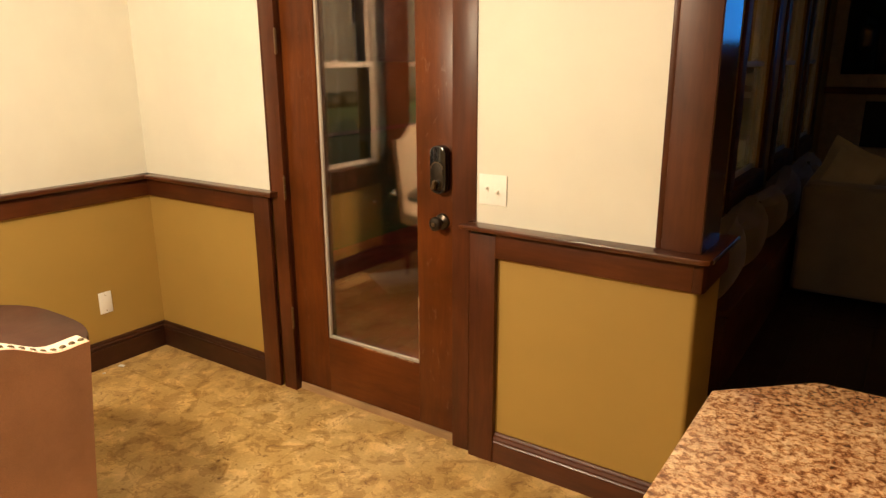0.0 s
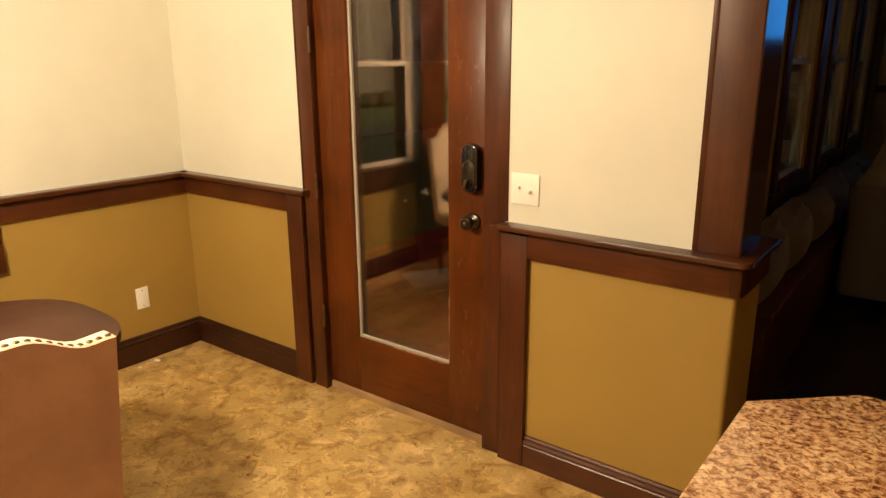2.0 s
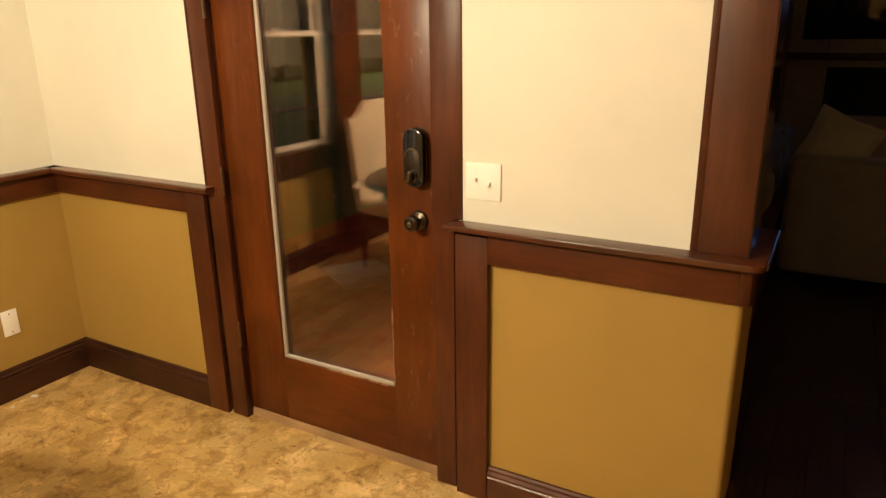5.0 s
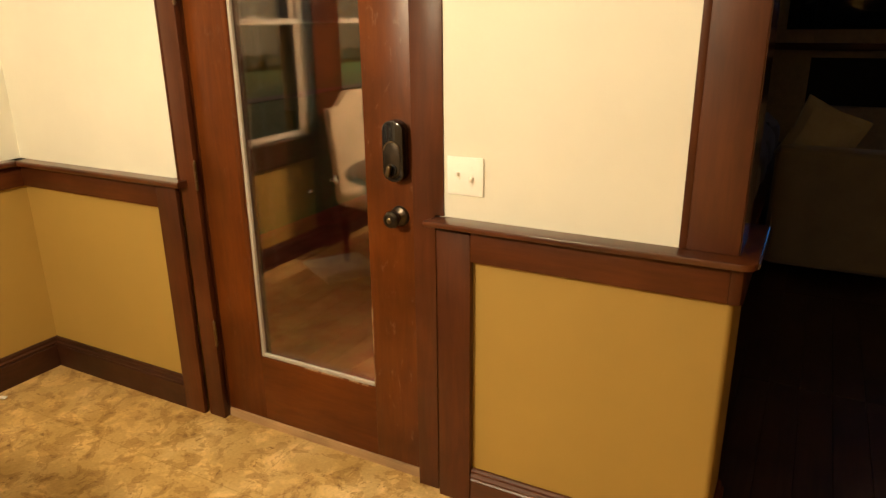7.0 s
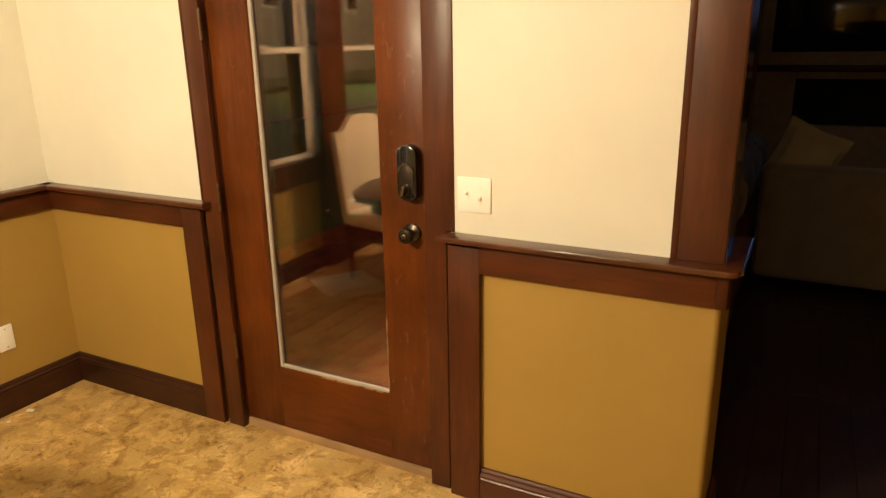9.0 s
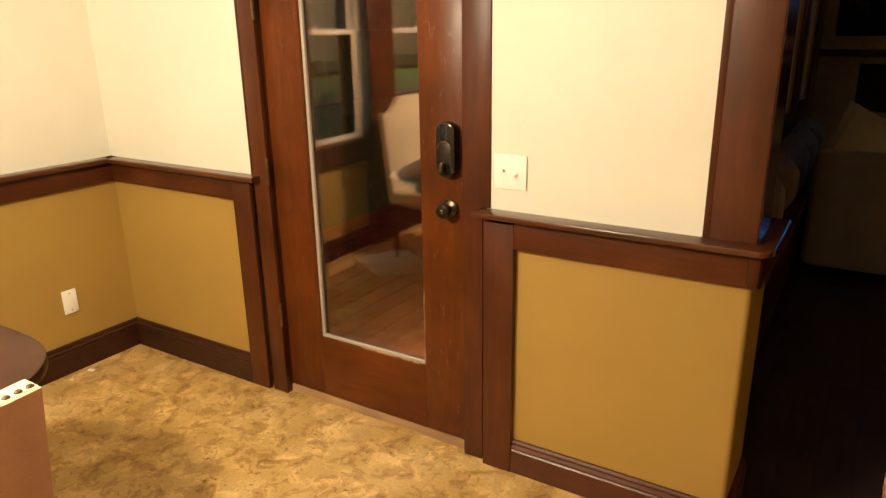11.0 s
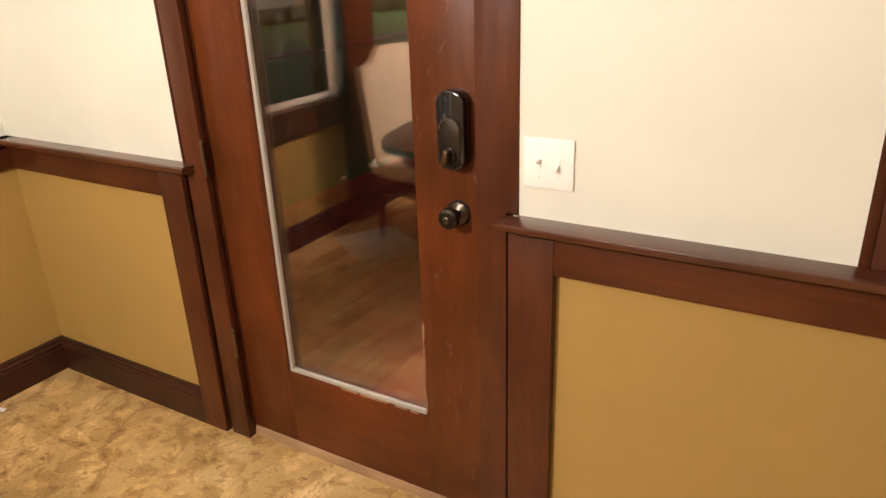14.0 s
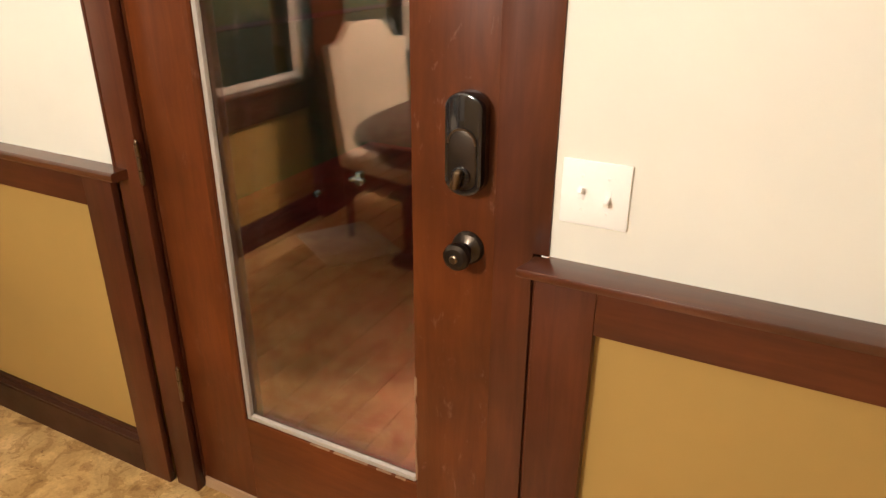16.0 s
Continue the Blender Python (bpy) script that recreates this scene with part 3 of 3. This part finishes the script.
# ---- table and chairs ----


def table_outline(a, b, n=3.0, steps=72):
    pts = []
    for i in range(steps):
        t = 2 * math.pi * i / steps
        c, s = math.cos(t), math.sin(t)
        pts.append((a * math.copysign(abs(c) ** (2 / n), c), b * math.copysign(abs(s) ** (2 / n), s)))
    return pts


table = tagged(empty("dining_table", pose(0.055, -1.95, 0)), "dark reddish wooden dining table with rounded corners", "table")
top = nb()
prism(top, table_outline(0.455, 0.865), "z", 0.716, 0.750, 0.006)
part("tabletop", top, TABLE_WOOD, table)
part("apron", prism(nb(), table_outline(0.36, 0.78), "z", 0.64, 0.715), TABLE_WOOD, table)
for y in (-0.42, 0.42):
    ped = lathe(nb(), [(0.11, 0.06), (0.06, 0.12), (0.05, 0.20), (0.085, 0.32), (0.09, 0.40), (0.05, 0.50), (0.06, 0.56), (0.10, 0.639)], 24, pose(0, y, 0))
    box(ped, -0.33, 0.33, y - 0.04, y + 0.04, 0.0, 0.06, 0.015)
    part("pedestal", ped, TABLE_WOOD, table)


def back_top(u, rise=0.050, base=1.011):
    """Height of the camel-backed top edge, u from -1 to 1 across."""
    a = min(1.0, max(0.0, (0.80 - abs(u)) / 0.50))
    e = min(1.0, max(0.0, (abs(u) - 0.66) / 0.34))
    return base + rise * a * a * (3 - 2 * a) + 0.005 * e * e * (3 - 2 * e)


def back_slab(bm, x0, x1, half_w, z0, inset=0.0, rise=0.050, base=1.011, nx=32, nz=10):
    """A leaning panel under the camel-backed edge, from x0 (rear) to x1."""
    b = bmesh.new()
    grid = {}
    for side, x in ((0, x0), (1, x1)):
        for i in range(nx + 1):
            u = -1 + 2 * i / nx
            zt = back_top(u, rise, base) - inset
            for k in range(nz + 1):
                z = z0 + (zt - z0) * k / nz
                lean = -0.055 * ((z - 0.42) / 0.6)
                wid = half_w * (0.90 + 0.10 * (z - z0) / (1.02 - z0))
                thin = (x0 - x1) * 0.12 * max(0.0, (z - 0.55) / 0.5) if side and x1 - x0 > 0.02 else 0.0
                grid[side, i, k] = b.verts.new((x + lean + thin, u * wid, z))
    for i in range(nx):
        for k in range(nz):
            b.faces.new((grid[0, i, k], grid[0, i, k + 1], grid[0, i + 1, k + 1], grid[0, i + 1, k]))
            b.faces.new((grid[1, i, k], grid[1, i + 1, k], grid[1, i + 1, k + 1], grid[1, i, k + 1]))
        for k in (0, nz):
            b.faces.new((grid[0, i, k], grid[0, i + 1, k], grid[1, i + 1, k], grid[1, i, k]))
    for k in range(nz):
        for i in (0, nx):
            b.faces.new((grid[0, i, k], grid[1, i, k], grid[1, i, k + 1], grid[0, i, k + 1]))
    bmesh.ops.recalc_face_normals(b, faces=b.faces)
    join(bm, b)
    return bm


def dining_chair(m, label, rise=0.050, base=1.011):
    """Upholstered parsons chair with nailheads; local +x is the way it faces."""
    c = tagged(empty("dining_chair", m), label, "chair", "chairs round the table")
    hw = 0.272
    part("backrest", back_slab(nb(), -0.232, -0.182, hw, 0.40, 0.0, rise, base), LINEN, c, "cream upholstered camel back")
    part("rear_panel", back_slab(nb(), -0.242, -0.233, hw - 0.0005, 0.40, 0.0006, rise, base), TAUPE, c, "taupe rear panel")
    for i in range(27):
        u = -0.975 + 1.95 * i / 26
        z = back_top(u, rise, base)
        slope = math.degrees(math.atan2(back_top(u + 0.02, rise, base) - back_top(u - 0.02, rise, base), 0.04 * hw))
        x = -0.222 - 0.055 * ((z - 0.42) / 0.6)
        nail = lathe(nb(), [(0.0072, 0.0), (0.0068, 0.0022), (0.0046, 0.0042), (0.001, 0.0050)], 12, pose(x, u * hw * 0.985, z - 0.0004, slope))
        part("nailhead", nail, NAILHEAD, c)
    part("seat", box(nb(), -0.20, 0.27, -hw + 0.01, hw - 0.01, 0.39, 0.49, 0.03, 3), LINEN, c, "cream padded seat")
    # Frame takes the table's dark material, so all below the seat is dark.
    part("seat_frame", box(nb(), -0.22, 0.255, -hw + 0.02, hw - 0.02, 0.30, 0.389, 0.006), TABLE_WOOD, c, "seat frame, darker than the seat")
    for x, y in ((-0.20, -0.225), (-0.20, 0.225), (0.225, -0.225), (0.225, 0.225)):
        leg = lathe(nb(), [(0.019, 0.0), (0.022, 0.10), (0.030, 0.299)], 12, pose(x, y, 0))
        part("leg", leg, WOOD_V, c)
    return c


dining_chair(pose(0.652, -1.732, 0, 0, 0, 180), "cream upholstered chair with nailhead trim and taupe rear panel", 0.050, 0.988)
dining_chair(pose(-0.440, -1.915, 0, 0, 0, 13), "cream upholstered camel-back chair turned away from the window", 0.105)

# ---- chandelier over the table ----
ch = tagged(empty("ceiling_lamp", pose(LAMP_AT[0], LAMP_AT[1], 0)), "bronze pendant lamp with a frosted glass bowl over the table", "lamp")
part("canopy", lathe(nb(), [(0.065, 2.672), (0.065, 2.69), (0.05, 2.699)], 24), BRONZE, ch)
part("rod", lathe(nb(), [(0.008, 2.20), (0.008, 2.672)], 12), BRONZE, ch)
part("shade_holder", lathe(nb(), [(0.045, 2.16), (0.06, 2.19), (0.03, 2.21)], 24), BRONZE, ch)

part("shade", lathe(nb(), [(0.05, 2.13), (0.14, 2.135), (0.19, 2.165), (0.20, 2.19), (0.19, 2.19), (0.13, 2.15), (0.05, 2.145)], 32), BULB, ch, "frosted glass bowl")

# ---- recessed kitchen light, assumed and out of view ----
rec = tagged(empty("assumed_recessed_light", pose(DOWN_AT[0], DOWN_AT[1], 0)), "assumed unseen ceiling light, round and recessed with a white trim ring", "ceiling light")
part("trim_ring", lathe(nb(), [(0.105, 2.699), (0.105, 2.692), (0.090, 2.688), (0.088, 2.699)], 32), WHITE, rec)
part("lens", lathe(nb(), [(0.087, 2.698), (0.087, 2.692)], 32), BULB, rec, "glowing frosted lens of the assumed light")

# ---- bar counter ----
bar = tagged(empty("bar_counter"), "raised bar with dark wooden panel base", "bar counter", kind="structure")
part("base", box(nb(), 2.40, 4.66, -1.45, -1.16, 0.0, 1.04, 0.004), WOOD_V, bar)
slab = [(2.160, -1.66), (2.160, -1.138), (2.294, -1.014), (4.69, -1.014), (4.69, -1.66)]
tagged(mesh("granite_countertop", prism(nb(), slab, "z", 1.041, 1.080, 0.004), GRANITE), "speckled tan and brown polished granite bar top with clipped corner", "countertop")

# ---- scraps on the floor ----
for x, y, s, r in ((-0.965, -0.335, 0.016, 20), (-0.955, -0.44, 0.008, 55)):
    p = nb()
    box(p, -s, s, -s * 0.6, s * 0.6, 0.0045, 0.009, 0.001, 1, pose(x, y, 0.001, 3, 4, r))
    tagged(mesh("paper_scrap", p, PAPER), "tiny torn scrap of white paper on the tiles", "paper scrap")

# ---- dark living room ----
LX0 = 1.45
lw = nb()
WINS = [(2.38, 3.26), (3.78, 4.66), (5.10, 5.98)]
ys = [WALL_T] + [v for w in WINS for v in w] + [7.0]
for i in range(len(ys) - 1):
    if i % 2:
        box(lw, LX0 - 0.2, LX0, ys[i], ys[i + 1], 0, 0.80)
        box(lw, LX0 - 0.2, LX0, ys[i], ys[i + 1], 2.22, ZC)
    else:
        box(lw, LX0 - 0.2, LX0, ys[i], ys[i + 1], 0, ZC)
tagged(mesh("wall_living_west", lw, TAN, False), "tan painted living-room wall with a row of windows", "wall", kind="structure")
for n, (y0, y1) in enumerate(WINS):
    window(f"window_{n + 3}", "white double-hung window in broad dark casing, unlit room", pose(LX0, y0, 0.80, 0, 0, 90), y1 - y0, 1.42, 0.118, 0.118)
tagged(mesh("wall_living_north", box(nb(), LX0 - 0.2, XR, 7.0, 7.2, 0, ZC), TAN, False), "tan painted far living-room wall", "wall", kind="structure")

fire = tagged(empty("fireplace"), "pale stone fireplace with a black firebox and wooden mantel", "fireplace", kind="structure")
br = nb()
box(br, 1.46, 1.86, 6.78, 6.99, 0.0, ZC, 0.01)
box(br, 2.90, 3.10, 6.78, 6.99, 0.0, ZC, 0.01)
box(br, 1.86, 2.90, 6.78, 6.99, 1.12, ZC, 0.01)
box(br, 1.86, 2.90, 6.78, 6.99, 0.0, 0.62, 0.01)
part("chimney_breast", br, STONE, fire)
part("firebox", box(nb(), 1.86, 2.90, 6.88, 6.985, 0.62, 1.12), SOOT, fire)
part("mantel", box(nb(), 1.46, 3.10, 6.66, 6.779, 1.20, 1.27, 0.006), WOOD_X, fire)
tv = tagged(empty("television"), "black unlit television above the mantel", "television")
part("screen", box(nb(), 1.60, 2.95, 6.742, 6.755, 1.42, 2.18, 0.003), BLACK_GLOSS, tv)
part("housing", box(nb(), 1.585, 2.965, 6.756, 6.779, 1.405, 2.195, 0.004), SOOT, tv)
# Out-of-view blue source, assumed from the sheen on the column's side.
mon = tagged(empty("assumed_blue_panel"), "assumed blue-glowing panel on the far wall, out of view", "screen")
part("housing", box(nb(), 3.16, 3.56, 6.955, 6.998, 1.76, 2.36, 0.004), SOOT, mon)
part("display", box(nb(), 3.18, 3.54, 6.950, 6.9545, 1.78, 2.34), BLUE, mon)

sofa = tagged(empty("sofa"), "beige upholstered sofa with its back to the kitchen", "sofa")
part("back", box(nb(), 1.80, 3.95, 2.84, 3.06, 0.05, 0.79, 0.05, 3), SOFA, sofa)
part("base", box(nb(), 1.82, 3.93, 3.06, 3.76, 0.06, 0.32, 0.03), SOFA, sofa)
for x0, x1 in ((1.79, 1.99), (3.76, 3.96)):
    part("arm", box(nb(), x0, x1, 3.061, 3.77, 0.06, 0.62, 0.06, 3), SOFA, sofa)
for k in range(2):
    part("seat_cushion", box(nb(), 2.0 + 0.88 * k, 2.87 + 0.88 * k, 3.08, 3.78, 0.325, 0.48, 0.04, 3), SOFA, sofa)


def cushion(m, w, h, d, mat, label):
    b = bmesh.new()
    bmesh.ops.create_cube(b, size=2)
    bmesh.ops.subdivide_edges(b, edges=list(b.edges), cuts=7, use_grid_fill=True)
    for v in b.verts:
        x, y, z = v.co
        puff = (1 - 0.85 * x * x * x * x) * (1 - 0.85 * z * z * z * z)
        pin = 1 - 0.10 * (1 - abs(x)) * abs(z) - 0.10 * (1 - abs(z)) * abs(x)
        v.co = Vector((x * w / 2 * pin, y * d / 2 * (0.18 + 0.82 * max(0, puff)), z * h / 2 * pin))
    ob = mesh("throw_pillow", b, mat)
    ob.matrix_world = m
    return tagged(ob, label, "pillow")


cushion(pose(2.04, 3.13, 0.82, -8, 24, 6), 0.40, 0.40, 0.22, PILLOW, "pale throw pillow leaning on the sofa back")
# Bench assumed for the dark area under the cushions.
bench = tagged(empty("window_bench"), "assumed low dark bench under the living-room windows", "bench")
part("seat", box(nb(), LX0 + 0.03, LX0 + 0.33, 1.02, 5.2, 0.42, 0.46, 0.006), WOOD_Y, bench)
part("panel", box(nb(), LX0 + 0.05, LX0 + 0.31, 1.04, 5.18, 0.0, 0.42, 0.004), WOOD_Y, bench)
for k in range(6):
    cushion(pose(LX0 + 0.17, 1.36 + 0.655 * k, 0.595 + 0.010 * (k % 2), 0, -8 + 4 * (k % 3), 90 + 4 * (k % 2)), 0.66, 0.28, 0.24, DUSK, "cushion propped on the window bench, darkened for the unlit room")

# ---- assumed porch behind the door, added for the reddish veil in the glass ----
deck = tagged(empty("assumed_deck"), "assumed red board deck outside, giving the glass a reddish veil", "deck", kind="structure")
board = nb()
box(board, -0.0686, 0.0686, 0.0, 3.4, -0.10, -0.06, 0.004, 1)
board_me = bpy.data.meshes.new("board")
board.to_mesh(board_me)
board.free()
board_me.materials.append(DECK)
for i in range(22):
    b = new("board", board_me)
    b.parent = deck
    b.location = (-1.70 + i * 0.1385, WALL_T + 0.004, 0)
part("joist", box(nb(), -1.76, 1.36, 0.31, 3.69, -0.30, -0.101), DECK, deck)
# Flat sheet added in place of a brighter pinkish patch behind the glass.
mat = nb()
box(mat, -0.25, 0.25, -0.21, 0.21, -0.0595, -0.050, 0.003, 2)
patch_ob = tagged(mesh("doormat", mat, PATCH), "flat pinkish sheet standing in for a brighter patch", "doormat")
patch_ob.matrix_world = pose(-0.72, 1.84, 0, 0, 0, -32)

# ---- outside the nook windows ----
GRASS = plain("lawn_grass", (0.045, 0.115, 0.032), 0.9, 0, 0.8, 9, vary=0.35)
SIDING = plain("grey_siding", (0.22, 0.21, 0.18), 0.8, 0, 0.3, 3)
ASPHALT = plain("asphalt", (0.09, 0.085, 0.075), 0.85, 0, 0.4, 25)
tagged(mesh("ground", box(nb(), -400, 400, -400, 400, -0.9, -0.35), GRASS, False), "dark green night lawn", "lawn", kind="structure")
tagged(mesh("path", box(nb(), -10.7, -10.0, -300, 300, -0.349, -0.33), ASPHALT, False), "dim grey path across the lawn", "path", kind="structure")
home = tagged(empty("neighbour_house"), "grey-sided neighbouring house in the dark", "house")
part("wall", box(nb(), -31, -22, -50, 2, -0.35, 6.2), SIDING, home)
part("roof", prism(nb(), [(-31.6, 6.2), (-21.4, 6.2), (-26.5, 9.4)], "y", -50.6, 2.6), ASPHALT, home)
for y in (-40, -33, -26, -19, -12, -5):
    w = part("window", box(nb(), -22.0, -21.94, y - 0.6, y + 0.6, 3.3, 4.8), VINYL, home)
    part("pane", box(nb(), -21.939, -21.93, y - 0.52, y + 0.52, 3.38, 4.72), BLACK_GLOSS, w)
rng = random.Random(5)
LEAF = plain("hedge_leaves", (0.022, 0.034, 0.016), 0.8, 0, 0.8, 12, vary=0.4)
hb = nb()
for k in range(160):
    y = -46 + 0.3 * k
    lathe(hb, [(0.30, 0.0), (0.42, 0.22), (0.34, 0.45), (0.10, 0.56 + 0.12 * rng.random())], 7, pose(-18.0 + 0.3 * rng.random(), y, -0.36, 0, 0, 360 * rng.random()))
tagged(mesh("hedge", hb, LEAF), "low dark hedge in front of the neighbouring house", "hedge", kind="stuff")
# Unseen post made up to carry the lawn's added lamp.
pole = tagged(empty("added_lamp_post", pose(-13.0, -27, -0.35)), "added lamp post beside the path, out of view, lighting the lawn", "street lamp")
part("post", lathe(nb(), [(0.09, 0), (0.06, 6.3)], 12), BRONZE, pole)
part("head", box(nb(), -0.2, 0.9, -0.15, 0.15, 6.3, 6.5, 0.04), BRONZE, pole)

# ---- floors ----
tagged(mesh("floor_living", box(nb(), LX0 - 0.2, XR + 0.2, 0.06, 7.2, -0.10, -0.0035), PLANK, False), "dark wooden living-room floor", "floor", kind="structure")
floor_base = tagged(mesh("floor", box(nb(), XL - 0.2, XR + 0.2, YS - 0.2, 0.06, -0.10, -0.0014), GROUT, False), "mottled tan stone-look tile floor with fine joints", "floor", kind="structure")
PITCH = 0.506
tb = nb()
box(tb, -PITCH / 2 + 0.0008, PITCH / 2 - 0.0008, -PITCH / 2 + 0.0008, PITCH / 2 - 0.0008, -0.0013, 0.0, 0.0006, 1)
tile_me = bpy.data.meshes.new("tile")
tb.to_mesh(tile_me)
tb.free()
tile_me.materials.append(TILE)
for i in range(-3, 9):
    for j in range(-10, 1):
        x, y = 0.403 + (i + 0.5) * PITCH, -0.336 + (j + 0.5) * PITCH
        if y - PITCH / 2 > 0.06 or x - PITCH / 2 < XL - 0.4 or y - PITCH / 2 < YS - 0.2 or x + PITCH / 2 > XR + 0.2:
            continue
        t = new("tile", tile_me)
        t.parent = floor_base
        t.location = (x, y, 0)
pb = nb()
box(pb, -0.061, 0.061, -0.6, 0.6, -0.0034, 0.0, 0.0015, 1)
plank_me = bpy.data.meshes.new("plank")
pb.to_mesh(plank_me)
pb.free()
plank_me.materials.append(PLANK)
living = bpy.data.objects["floor_living"]
for i in range(16):
    for j in range(3):
        p = new("plank", plank_me)
        p.parent = living
        p.location = (LX0 + 0.08 + i * 0.124, 0.72 + j * 1.203 + 0.0 * i, 0)
